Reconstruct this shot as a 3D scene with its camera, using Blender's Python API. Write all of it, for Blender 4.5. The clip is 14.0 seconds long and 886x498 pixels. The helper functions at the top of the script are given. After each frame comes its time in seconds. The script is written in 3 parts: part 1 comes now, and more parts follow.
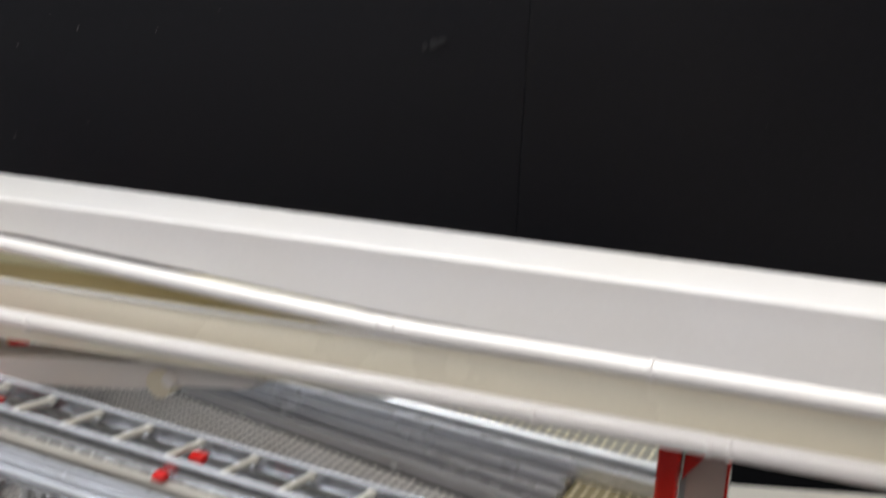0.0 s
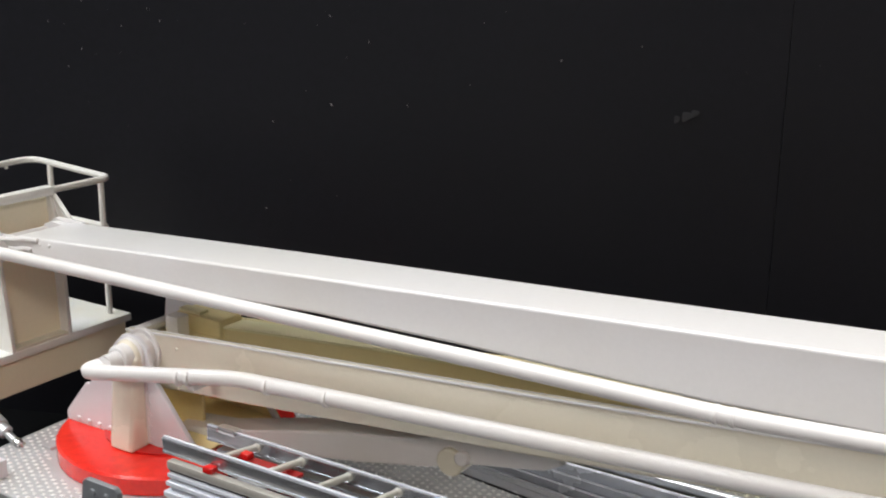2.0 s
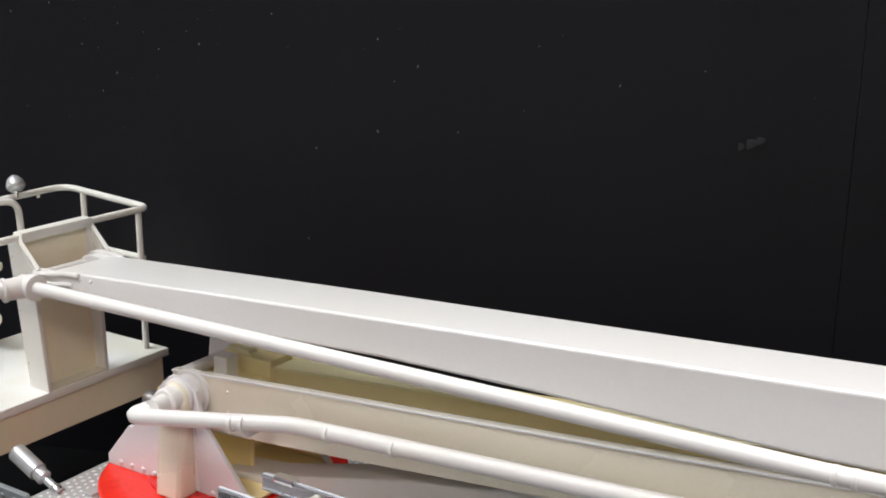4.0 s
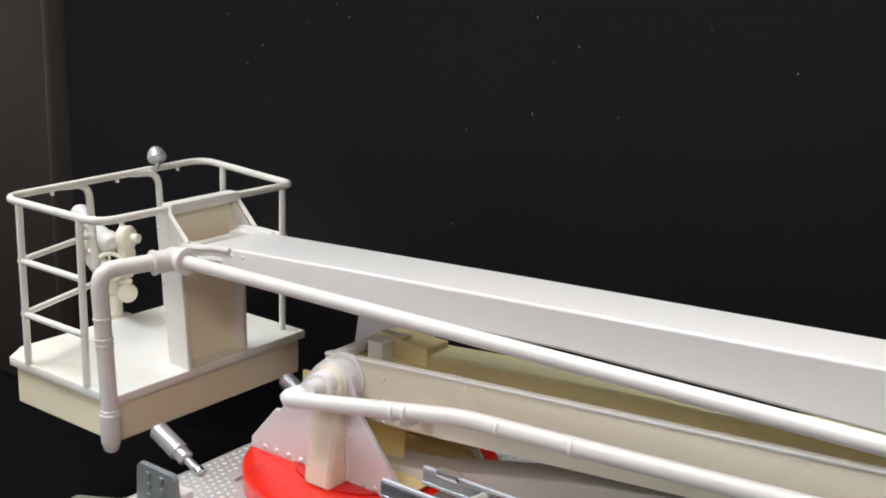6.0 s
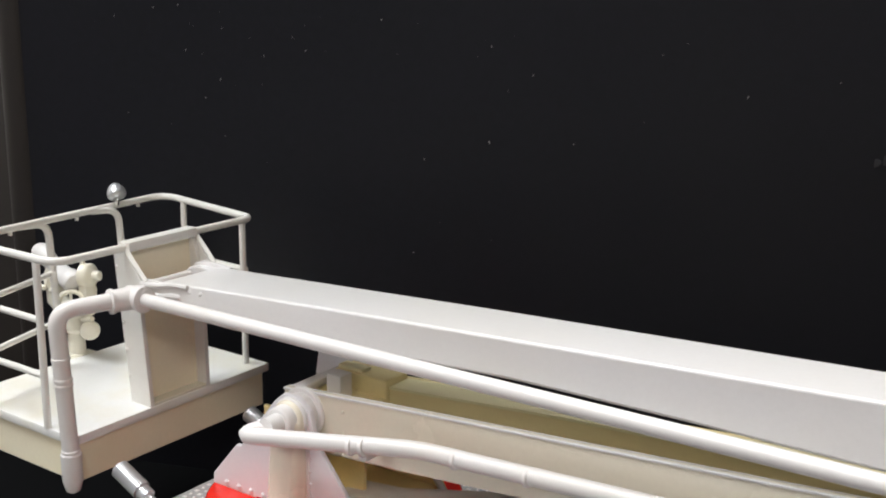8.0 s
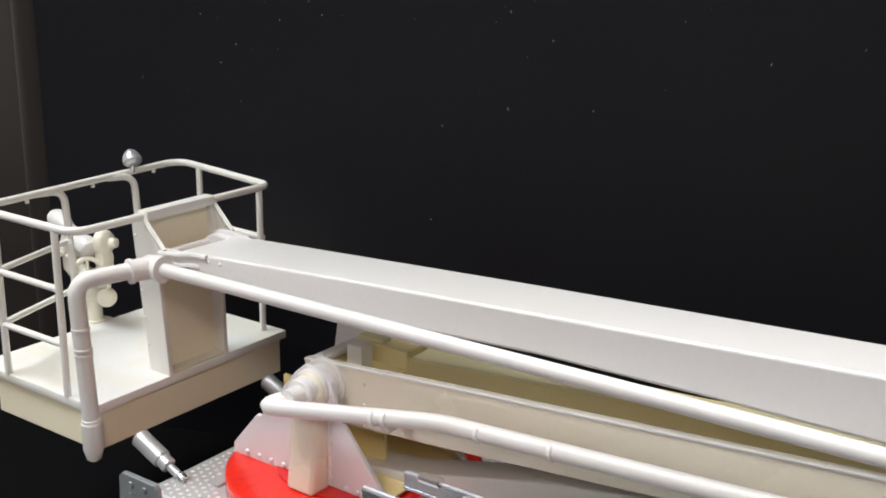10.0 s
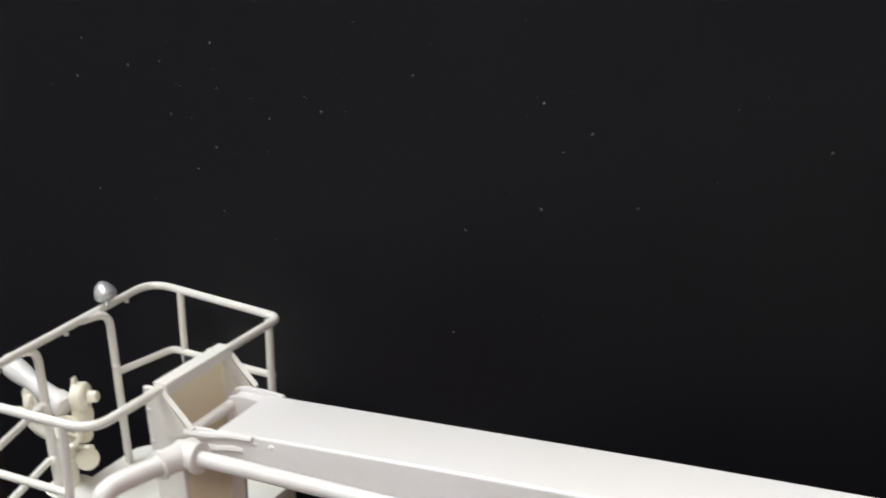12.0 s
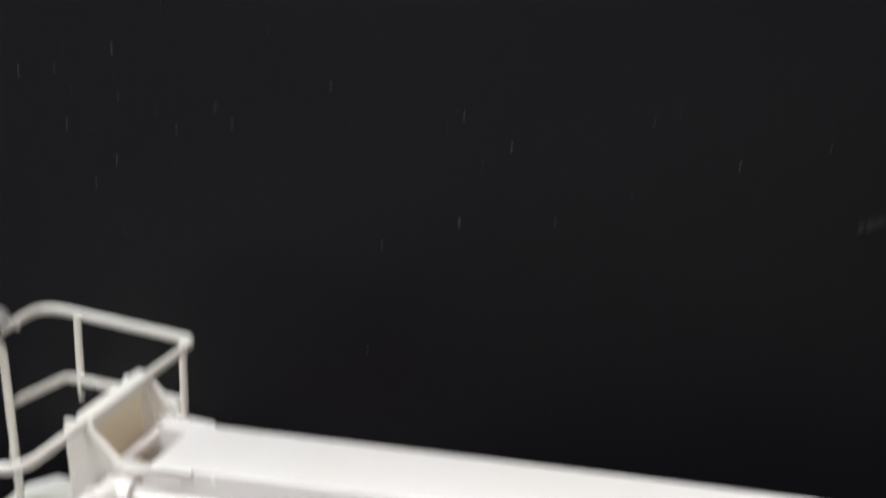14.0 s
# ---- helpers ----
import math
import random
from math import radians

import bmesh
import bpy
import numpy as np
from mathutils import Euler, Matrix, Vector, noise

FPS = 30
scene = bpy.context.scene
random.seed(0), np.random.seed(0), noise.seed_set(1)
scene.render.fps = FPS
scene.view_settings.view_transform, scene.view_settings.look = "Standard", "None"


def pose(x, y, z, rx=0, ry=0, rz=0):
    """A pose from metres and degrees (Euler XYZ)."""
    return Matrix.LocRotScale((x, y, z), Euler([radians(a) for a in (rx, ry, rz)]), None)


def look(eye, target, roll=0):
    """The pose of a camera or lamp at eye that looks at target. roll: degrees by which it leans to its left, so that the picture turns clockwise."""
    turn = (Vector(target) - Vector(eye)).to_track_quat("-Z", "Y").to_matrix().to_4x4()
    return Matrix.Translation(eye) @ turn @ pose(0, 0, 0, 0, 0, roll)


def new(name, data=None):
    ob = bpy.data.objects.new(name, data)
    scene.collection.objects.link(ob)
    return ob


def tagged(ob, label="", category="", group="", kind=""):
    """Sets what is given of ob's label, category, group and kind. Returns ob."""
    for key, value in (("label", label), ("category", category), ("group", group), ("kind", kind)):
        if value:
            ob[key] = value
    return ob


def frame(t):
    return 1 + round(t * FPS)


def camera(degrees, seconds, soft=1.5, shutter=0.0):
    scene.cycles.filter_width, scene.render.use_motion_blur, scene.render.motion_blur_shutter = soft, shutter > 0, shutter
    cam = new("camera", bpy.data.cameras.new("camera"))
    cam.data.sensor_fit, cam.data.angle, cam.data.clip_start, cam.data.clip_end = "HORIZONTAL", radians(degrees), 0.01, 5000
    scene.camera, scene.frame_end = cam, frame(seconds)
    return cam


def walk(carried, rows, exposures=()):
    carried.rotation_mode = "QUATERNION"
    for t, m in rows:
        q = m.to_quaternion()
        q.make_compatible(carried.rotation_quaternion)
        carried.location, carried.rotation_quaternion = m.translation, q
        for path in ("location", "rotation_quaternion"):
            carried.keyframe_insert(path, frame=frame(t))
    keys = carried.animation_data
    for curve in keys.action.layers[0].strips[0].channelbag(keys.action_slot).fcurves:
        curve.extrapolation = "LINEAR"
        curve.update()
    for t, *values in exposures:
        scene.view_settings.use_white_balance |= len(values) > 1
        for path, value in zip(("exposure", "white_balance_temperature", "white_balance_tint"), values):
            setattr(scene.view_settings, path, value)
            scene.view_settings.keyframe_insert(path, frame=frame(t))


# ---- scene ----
cam = camera(42.82, 14.0, soft=1.8, shutter=0.5)
# seconds, eye, target, roll in degrees
PATH = [
    (0, (0.24694, -0.19377, 0.13361), (-0.5632, 1.5268, -0.4856), 2.34),
    (0.1, (0.24621, -0.19448, 0.13252), (-0.5741, 1.5050, -0.5300), 1.96),
    (0.5, (0.24329, -0.19728, 0.12816), (-0.6250, 1.4791, -0.5320), 0.77),
    (1, (0.23380, -0.20218, 0.13105), (-0.7380, 1.4344, -0.4829), 0.35),
    (1.1, (0.23230, -0.20277, 0.13185), (-0.7519, 1.4310, -0.4698), 0.20),
    (1.5, (0.22633, -0.20514, 0.13501), (-0.7736, 1.4302, -0.4358), 0.59),
    (2, (0.21291, -0.20965, 0.13781), (-0.8138, 1.4221, -0.3943), 0.64),
    (2.5, (0.20718, -0.21068, 0.13839), (-0.8156, 1.4289, -0.3772), 0.78),
    (2.7, (0.20357, -0.20936, 0.14028), (-0.8175, 1.4315, -0.3746), 0.46),
    (4.8, (0.17589, -0.19831, 0.13548), (-0.8680, 1.4301, -0.3730), 1.15),
    (5, (0.17010, -0.19576, 0.13142), (-0.8836, 1.4235, -0.3862), 1.46),
    (5.5, (0.16544, -0.20169, 0.13068), (-0.9445, 1.3750, -0.4007), 1.88),
    (6, (0.16261, -0.20628, 0.13190), (-0.9694, 1.3598, -0.3838), 2.11),
    (6.5, (0.16632, -0.20346, 0.13545), (-0.9494, 1.3797, -0.3635), 1.27),
    (7, (0.17266, -0.20700, 0.14166), (-0.9215, 1.3943, -0.3468), 0.98),
    (7.5, (0.17165, -0.20616, 0.13745), (-0.9312, 1.3964, -0.3267), 1.13),
    (8, (0.16837, -0.20332, 0.13558), (-0.9431, 1.3877, -0.3474), 0.86),
    (8.2, (0.16746, -0.20721, 0.13523), (-0.9440, 1.3784, -0.3651), 1.24),
    (10.3, (0.16109, -0.20316, 0.13915), (-0.9415, 1.3677, -0.4236), 0.98),
    (10.5, (0.15556, -0.20360, 0.13812), (-0.9251, 1.3971, -0.3815), 1.82),
    (11, (0.13993, -0.19866, 0.14438), (-0.8941, 1.4349, -0.3677), 1.67),
    (11.5, (0.11587, -0.19002, 0.15922), (-0.7442, 1.5023, -0.4705), 0.27),
    (12, (0.08471, -0.19114, 0.16891), (-0.7262, 1.5275, -0.4546), -0.06),
    (12.5, (0.05899, -0.16683, 0.16962), (-0.6952, 1.5497, -0.5267), -1.12),
    (13, (0.04501, -0.16517, 0.16994), (-0.6841, 1.5573, -0.5382), -0.65),
    (13.5, (0.04613, -0.16370, 0.17103), (-0.6309, 1.5857, -0.5225), -0.36),
    (13.9, (0.05194, -0.18875, 0.16833), (-0.4351, 1.6215, -0.5286), 2.76),
    (14, (0.05339, -0.19501, 0.16766), (-0.4323, 1.6495, -0.4337), 2.38),
]
walk(cam, [(t, look(eye, target, roll)) for t, eye, target, roll in PATH])

# ---- light: four assumed overhead lamps, none of them in view ----
world = bpy.data.worlds.new("world")
scene.world = world
world.use_nodes = True
world.node_tree.nodes["Background"].inputs["Color"].default_value = (0.9, 0.95, 1.0, 1)
world.node_tree.nodes["Background"].inputs["Strength"].default_value = 0.05
scene.view_settings.exposure = 0.0


def area_lamp(name, m, sx, sy, power, colour):
    data = bpy.data.lights.new(name, "AREA")
    data.shape, data.size, data.size_y, data.energy, data.color = "RECTANGLE", sx, sy, power, colour
    ob = new(name, data)
    ob.matrix_world = m
    return ob


area_lamp("assumed_overhead_light", look((-0.42, -0.36, 1.17), (-0.10, 0.0, 0.0)), 0.8, 0.5, 22.5, (0.92, 0.97, 1.0))
area_lamp("assumed_overhead_light", look((1.20, -1.12, 1.17), (-0.05, 0.0, 0.0)), 0.6, 0.5, 14.5, (1.0, 0.905, 0.835))
# Fill lamps added in front for upright faces, behind for the boom tops.
area_lamp("assumed_overhead_light", look((0.20, -1.50, 1.17), (0.0, 0.0, 0.0)), 0.8, 0.6, 4.0, (1.0, 0.95, 0.90))
area_lamp("assumed_overhead_light", look((-0.25, 0.24, 1.17), (-0.08, 0.0, 0.0)), 0.8, 0.4, 19.5, (1.0, 0.97, 0.93))

MM = 0.001


# ---- materials ----
def material(name, colour, rough=0.4, metal=0.0, vary=0.08, grain=900.0, bump=0.0, stain=None, stain_scale=40.0,
             stain_amount=0.5, spec=0.5, coat=0.0, per_object=0.0):
    """Procedural surface: fine grain, larger stains of a second colour, and relief."""
    mat = bpy.data.materials.new(name)
    mat.use_nodes = True
    nt = mat.node_tree
    bsdf = nt.nodes["Principled BSDF"]
    bsdf.inputs["Metallic"].default_value = metal
    bsdf.inputs["Specular IOR Level"].default_value = spec
    bsdf.inputs["Coat Weight"].default_value = coat
    bsdf.inputs["Coat Roughness"].default_value = 0.12
    tex = nt.nodes.new("ShaderNodeTexCoord")
    geo = nt.nodes.new("ShaderNodeNewGeometry")
    fine = nt.nodes.new("ShaderNodeTexNoise")
    fine.inputs["Scale"].default_value, fine.inputs["Detail"].default_value = grain, 4
    wide = nt.nodes.new("ShaderNodeTexNoise")
    wide.inputs["Scale"].default_value, wide.inputs["Detail"].default_value = stain_scale, 6
    nt.links.new(geo.outputs["Position"], fine.inputs["Vector"])
    nt.links.new(geo.outputs["Position"], wide.inputs["Vector"])
    dark = nt.nodes.new("ShaderNodeMix")
    dark.data_type = "RGBA"
    dark.inputs["A"].default_value = (*[c * (1 - vary) for c in colour], 1)
    dark.inputs["B"].default_value = (*[min(1, c * (1 + vary)) for c in colour], 1)
    nt.links.new(fine.outputs["Fac"], dark.inputs["Factor"])
    ramp = nt.nodes.new("ShaderNodeMapRange")
    ramp.inputs["From Min"].default_value, ramp.inputs["From Max"].default_value = 0.42, 0.75
    ramp.inputs["To Max"].default_value = stain_amount
    nt.links.new(wide.outputs["Fac"], ramp.inputs["Value"])
    mix = nt.nodes.new("ShaderNodeMix")
    mix.data_type = "RGBA"
    mix.inputs["B"].default_value = (*(stain or [c * 0.8 for c in colour]), 1)
    nt.links.new(dark.outputs["Result"], mix.inputs["A"])
    nt.links.new(ramp.outputs["Result"], mix.inputs["Factor"])
    out = mix.outputs["Result"]
    if per_object:
        info = nt.nodes.new("ShaderNodeObjectInfo")
        hsv = nt.nodes.new("ShaderNodeHueSaturation")
        rr = nt.nodes.new("ShaderNodeMapRange")
        rr.inputs["To Min"].default_value, rr.inputs["To Max"].default_value = 1 - per_object, 1 + per_object
        nt.links.new(info.outputs["Random"], rr.inputs["Value"])
        nt.links.new(rr.outputs["Result"], hsv.inputs["Value"])
        nt.links.new(out, hsv.inputs["Color"])
        out = hsv.outputs["Color"]
    nt.links.new(out, bsdf.inputs["Base Color"])
    rough_mix = nt.nodes.new("ShaderNodeMapRange")
    rough_mix.inputs["To Min"].default_value, rough_mix.inputs["To Max"].default_value = rough * 0.8, min(1, rough * 1.25)
    nt.links.new(wide.outputs["Fac"], rough_mix.inputs["Value"])
    nt.links.new(rough_mix.outputs["Result"], bsdf.inputs["Roughness"])
    if bump:
        rel = nt.nodes.new("ShaderNodeBump")
        rel.inputs["Strength"].default_value, rel.inputs["Distance"].default_value = bump, 0.0004
        nt.links.new(fine.outputs["Fac"], rel.inputs["Height"])
        nt.links.new(rel.outputs["Normal"], bsdf.inputs["Normal"])
    return mat


WHITE = material("white_styrene", (0.755, 0.733, 0.727), 0.32, stain=(0.71, 0.67, 0.60), stain_scale=18, bump=0.05, vary=0.03, coat=0.15)
IVORY = material("yellowed_styrene", (0.77, 0.725, 0.60), 0.24, stain=(0.70, 0.61, 0.40), stain_scale=22, bump=0.05, vary=0.04, coat=0.5)
BASKETWHITE = material("warm_white_styrene", (0.82, 0.805, 0.765), 0.32, stain=(0.78, 0.73, 0.64), stain_scale=30, bump=0.05, vary=0.03, coat=0.15)
CREAM = material("cream_styrene_pipe", (0.775, 0.744, 0.728), 0.38, stain=(0.74, 0.68, 0.60), stain_scale=25, bump=0.04, vary=0.03, coat=0.12)
YELLOWED = material("strongly_yellowed_styrene", (0.90, 0.78, 0.44), 0.38, stain=(0.86, 0.71, 0.36), stain_scale=25, vary=0.04)
# Paler copy of the yellowed styrene: light on lid and tab is coloured in.
LITYELLOW = material("lit_yellow_styrene", (0.93, 0.87, 0.58), 0.35, stain=(0.90, 0.80, 0.46), stain_scale=25, vary=0.04)
AGED = material("aged_white_styrene", (0.80, 0.735, 0.61), 0.26, stain=(0.77, 0.695, 0.53), stain_scale=14, bump=0.05, vary=0.04, coat=0.4)
BONE = material("bone_white_styrene", (0.86, 0.83, 0.72), 0.34, stain=(0.80, 0.74, 0.56), stain_scale=90, vary=0.03, coat=0.2)
TAN = material("tan_yellowed_plastic", (0.92, 0.74, 0.36), 0.4, stain=(0.62, 0.48, 0.24), stain_scale=30, vary=0.05)
CREAMPANEL = material("warm_cream_styrene", (0.94, 0.86, 0.66), 0.3, stain=(0.90, 0.79, 0.54), stain_scale=30, vary=0.04)
FLOORWHITE = material("stained_white_styrene", (0.87, 0.865, 0.85), 0.35, stain=(0.80, 0.72, 0.50), stain_scale=45, stain_amount=0.55, vary=0.03)
MILKY = material("milky_white_plastic", (0.74, 0.72, 0.74), 0.35, stain=(0.66, 0.60, 0.60), stain_scale=30, vary=0.03)
# Grey-pink base carries the pale reflection on the cradle's glossy side face.
PINKGREY = material("gloss_plastic_pale_reflection", (0.50, 0.44, 0.43), 0.14, stain=(0.45, 0.36, 0.35), stain_scale=30, vary=0.03, coat=0.6)
REDDISC = material("red_prismatic_plastic", (0.86, 0.022, 0.012), 0.2, stain=(0.62, 0.010, 0.007), stain_scale=160, vary=0.25, grain=500, bump=0.5, coat=0.3)
RED = material("red_gloss_plastic", (0.62, 0.010, 0.008), 0.22, stain=(0.45, 0.006, 0.006), stain_scale=60, vary=0.08, coat=0.4)
DARKRED = material("deep_red_paint", (0.33, 0.010, 0.012), 0.25, stain=(0.22, 0.006, 0.008), stain_scale=50, coat=0.4)
CHROME = material("chrome_plate", (0.78, 0.79, 0.81), 0.16, metal=1.0, stain=(0.55, 0.56, 0.58), stain_scale=120, vary=0.05)
LAMPMETAL = material("satin_silver_lamp", (0.70, 0.71, 0.73), 0.34, metal=0.7, stain=(0.55, 0.56, 0.58), stain_scale=120, vary=0.05)
GAPSHADE = material("gap_shade_grey", (0.06, 0.06, 0.065), 0.4, vary=0.1)
# Lighter copy of the silver plating, with its sheen put into the colour.
BRIGHT = material("plated_strip_sheen", (0.82, 0.85, 0.92), 0.25, metal=0.3, stain=(0.66, 0.67, 0.70), stain_scale=90, vary=0.06)
BEIGE = material("beige_plated_strip", (0.47, 0.445, 0.40), 0.3, metal=0.4, stain=(0.34, 0.31, 0.27), stain_scale=70, vary=0.06)
TRUSSGREY = material("dull_silver_truss", (0.34, 0.34, 0.34), 0.34, metal=0.4, stain=(0.22, 0.21, 0.20), stain_scale=120, vary=0.08)
SILVER = material("silver_ladder_plating", (0.50, 0.51, 0.54), 0.24, metal=0.85, stain=(0.30, 0.30, 0.31), stain_scale=90, vary=0.1, per_object=0.06)
RUNG = material("pale_ladder_rung", (0.70, 0.69, 0.63), 0.35, metal=0.3, stain=(0.55, 0.52, 0.45), stain_scale=150)
GREYBAR = material("grey_hose_plastic", (0.68, 0.69, 0.73), 0.26, metal=0.45, stain=(0.63, 0.63, 0.66), stain_scale=60, vary=0.08, per_object=0.3)
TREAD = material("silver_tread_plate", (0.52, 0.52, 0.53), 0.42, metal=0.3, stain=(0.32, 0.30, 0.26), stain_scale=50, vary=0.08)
# Lozenge tops lighter than their plates: the highlights are put into the colour.
TREADTOP = material("tread_lozenge_highlight", (0.90, 0.89, 0.86), 0.32, metal=0.15, vary=0.05)
GOLDTOP = material("gold_lozenge_highlight", (0.90, 0.84, 0.64), 0.32, metal=0.2, vary=0.05)
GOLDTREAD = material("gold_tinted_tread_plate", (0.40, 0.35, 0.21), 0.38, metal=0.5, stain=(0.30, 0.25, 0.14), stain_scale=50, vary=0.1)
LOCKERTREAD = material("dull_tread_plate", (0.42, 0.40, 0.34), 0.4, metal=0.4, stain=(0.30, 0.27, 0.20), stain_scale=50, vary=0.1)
SOCKET = material("grey_metal_plate", (0.30, 0.32, 0.34), 0.4, metal=0.5, stain=(0.22, 0.23, 0.24), stain_scale=80)
BLACKWALL = material("black_backdrop_panel", (0.0080, 0.0081, 0.0108), 0.42, stain=(0.0100, 0.0100, 0.0125), stain_scale=7, stain_amount=0.7, vary=0.3, grain=400, spec=0.23)
BLACKBASE = material("black_cloth_base", (0.003, 0.003, 0.0035), 0.9, stain=(0.005, 0.005, 0.005), stain_scale=20, spec=0.05)
BROWN = material("dark_brown_wood", (0.014, 0.010, 0.0075), 0.5, stain=(0.008, 0.0055, 0.004), stain_scale=12)
PLINTH = material("greenish_grey_board", (0.26, 0.27, 0.21), 0.6, stain=(0.20, 0.21, 0.16), stain_scale=20)
CARD = material("pale_cream_card", (0.60, 0.56, 0.50), 0.6, stain=(0.52, 0.48, 0.42), stain_scale=15)
PLASTER = material("pale_room_plaster", (0.80, 0.79, 0.77), 0.8, stain=(0.74, 0.73, 0.71), stain_scale=3)
BLUEWALL = material("blue_grey_paint", (0.50, 0.53, 0.62), 0.7, stain=(0.44, 0.47, 0.56), stain_scale=3)
FLOORING = material("brown_room_floor", (0.34, 0.28, 0.22), 0.6, stain=(0.27, 0.22, 0.17), stain_scale=5)
DUST = material("pale_dust", (0.24, 0.235, 0.22), 0.9)
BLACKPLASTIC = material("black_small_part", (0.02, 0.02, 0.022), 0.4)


# ---- building helpers (millimetres in, metres out) ----
def thing(name, at, label, category, kind="", group=""):
    ob = new(name)
    ob.empty_display_size = 0.005
    ob.location = Vector(at) * MM
    return tagged(ob, label, category, group, kind)


def part(name, bm, mat, parent=None, label="", kind="", smooth=40):
    """Link a bmesh, given in world millimetres, as one mesh under its parent."""
    base = Vector((0, 0, 0))
    up = parent
    while up is not None:
        base += up.location
        up = up.parent
    bmesh.ops.recalc_face_normals(bm, faces=bm.faces[:])
    for v in bm.verts:
        v.co = v.co * MM - base
    for face in bm.faces:
        face.smooth = True
    for edge in bm.edges:
        if len(edge.link_faces) == 2:
            turn = edge.calc_face_angle(0)
            small, big = sorted(f.calc_area() for f in edge.link_faces)
            if turn > radians(smooth) or (turn > radians(8) and big > 6 * small):
                edge.smooth = False
    mesh = bpy.data.meshes.new(name)
    bm.to_mesh(mesh)
    bm.free()
    mesh.materials.append(mat)
    ob = new(name, mesh)
    ob.parent = parent
    return tagged(ob, label, kind=kind)


def bevel(bm, width, segments=2, angle=30):
    edges = [e for e in bm.edges if len(e.link_faces) == 2 and e.calc_face_angle(0) > radians(angle)]
    if edges and width:
        bmesh.ops.bevel(bm, geom=edges, offset=width, segments=segments, affect="EDGES", profile=0.6, clamp_overlap=True)
    return bm


def box(x0, x1, y0, y1, z0, z1, bev=0.3, bm=None):
    own = bmesh.new()
    bmesh.ops.create_cube(own, size=1, matrix=Matrix.Translation(((x0 + x1) / 2, (y0 + y1) / 2, (z0 + z1) / 2))
                          @ Matrix.Diagonal((x1 - x0, y1 - y0, z1 - z0, 1)))
    bevel(own, bev)
    return merge(bm, own)


def merge(bm, own):
    if bm is None:
        return own
    mesh = bpy.data.meshes.new("scratch")
    own.to_mesh(mesh)
    own.free()
    bm.from_mesh(mesh)
    bpy.data.meshes.remove(mesh)
    return bm


def prism(outline, axis, a, b, bev=0.3, bm=None):
    """A flat outline, in the two other axes, given depth from a to b along an axis."""
    own = bmesh.new()

    def spot(p, d):
        return {"x": (d, *p), "y": (p[0], d, p[1]), "z": (*p, d)}[axis]

    low = [own.verts.new(spot(p, a)) for p in outline]
    top = [own.verts.new(spot(p, b)) for p in outline]
    own.faces.new(low)
    own.faces.new(top[::-1])
    for i in range(len(outline)):
        j = (i + 1) % len(outline)
        own.faces.new((low[i], low[j], top[j], top[i]))
    bmesh.ops.recalc_face_normals(own, faces=own.faces[:])
    bevel(own, bev)
    return merge(bm, own)


def rounded(points, radius, steps=5, closed=False):
    """A polyline with its corners rounded."""
    pts = [Vector(p) for p in points]
    out = []
    n = len(pts)
    for i, p in enumerate(pts):
        if not closed and i in (0, n - 1):
            out.append(p)
            continue
        a, b = pts[i - 1] - p, pts[(i + 1) % n] - p
        r = min(radius[i] if isinstance(radius, tuple) else radius, a.length * 0.48, b.length * 0.48)
        p0, p1 = p + a.normalized() * r, p + b.normalized() * r
        for k in range(steps + 1):
            t = k / steps
            out.append((1 - t) ** 2 * p0 + 2 * t * (1 - t) * p + t * t * p1)
    return out


def tube(points, r, sides=14, closed=False, bm=None, flat=1.0, up=None):
    """A tube along points; r may be a list. flat squeezes it sideways."""
    own = bmesh.new()
    pts = [Vector(p) for p in points]
    n = len(pts)
    radii = r if isinstance(r, (list, tuple)) else [r] * n
    rings = []
    normal = None
    for i, p in enumerate(pts):
        if closed:
            d = (pts[(i + 1) % n] - pts[i - 1]).normalized()
        else:
            d = (pts[min(i + 1, n - 1)] - pts[max(i - 1, 0)]).normalized()
        if normal is None or up is not None:
            ref = Vector(up) if up is not None else (Vector((0, 0, 1)) if abs(d.z) < 0.9 else Vector((1, 0, 0)))
            normal = (ref - d * ref.dot(d)).normalized()
        else:
            normal = (normal - d * normal.dot(d)).normalized()
        side = d.cross(normal)
        rings.append([own.verts.new(p + radii[i] * (math.cos(2 * math.pi * k / sides) * normal
                      + flat * math.sin(2 * math.pi * k / sides) * side)) for k in range(sides)])
    last = n if closed else n - 1
    for i in range(last):
        a, b = rings[i], rings[(i + 1) % n]
        for k in range(sides):
            own.faces.new((a[k], a[(k + 1) % sides], b[(k + 1) % sides], b[k]))
    if not closed:
        own.faces.new(rings[0][::-1])
        own.faces.new(rings[-1])
    return merge(bm, own)


def rod(a, b, r, sides=14, bm=None, bev=0.0):
    """A round bar from a to b with softened ends."""
    a, b = Vector(a), Vector(b)
    d = (b - a).normalized() * min(bev, (b - a).length * 0.4)
    if bev:
        return tube([a, a + d * 0.3, a + d, b - d, b - d * 0.3, b], [r - bev, r - bev * 0.3, r, r, r - bev * 0.3, r - bev], sides, bm=bm)
    return tube([a, b], r, sides, bm=bm)


def lathe(base, direction, profile, sides=20, bm=None):
    """A turned shape: profile of (distance along, radius)."""
    d = Vector(direction).normalized()
    return tube([Vector(base) + d * h for h, _ in profile], [max(q, 0.02) for _, q in profile], sides, bm=bm)


def dome(at, r, direction=(0, 0, 1), bm=None, sides=8):
    return lathe(at, direction, [(-0.2 * r, r), (0.25 * r, r), (0.65 * r, 0.75 * r), (0.9 * r, 0.3 * r)], sides, bm)


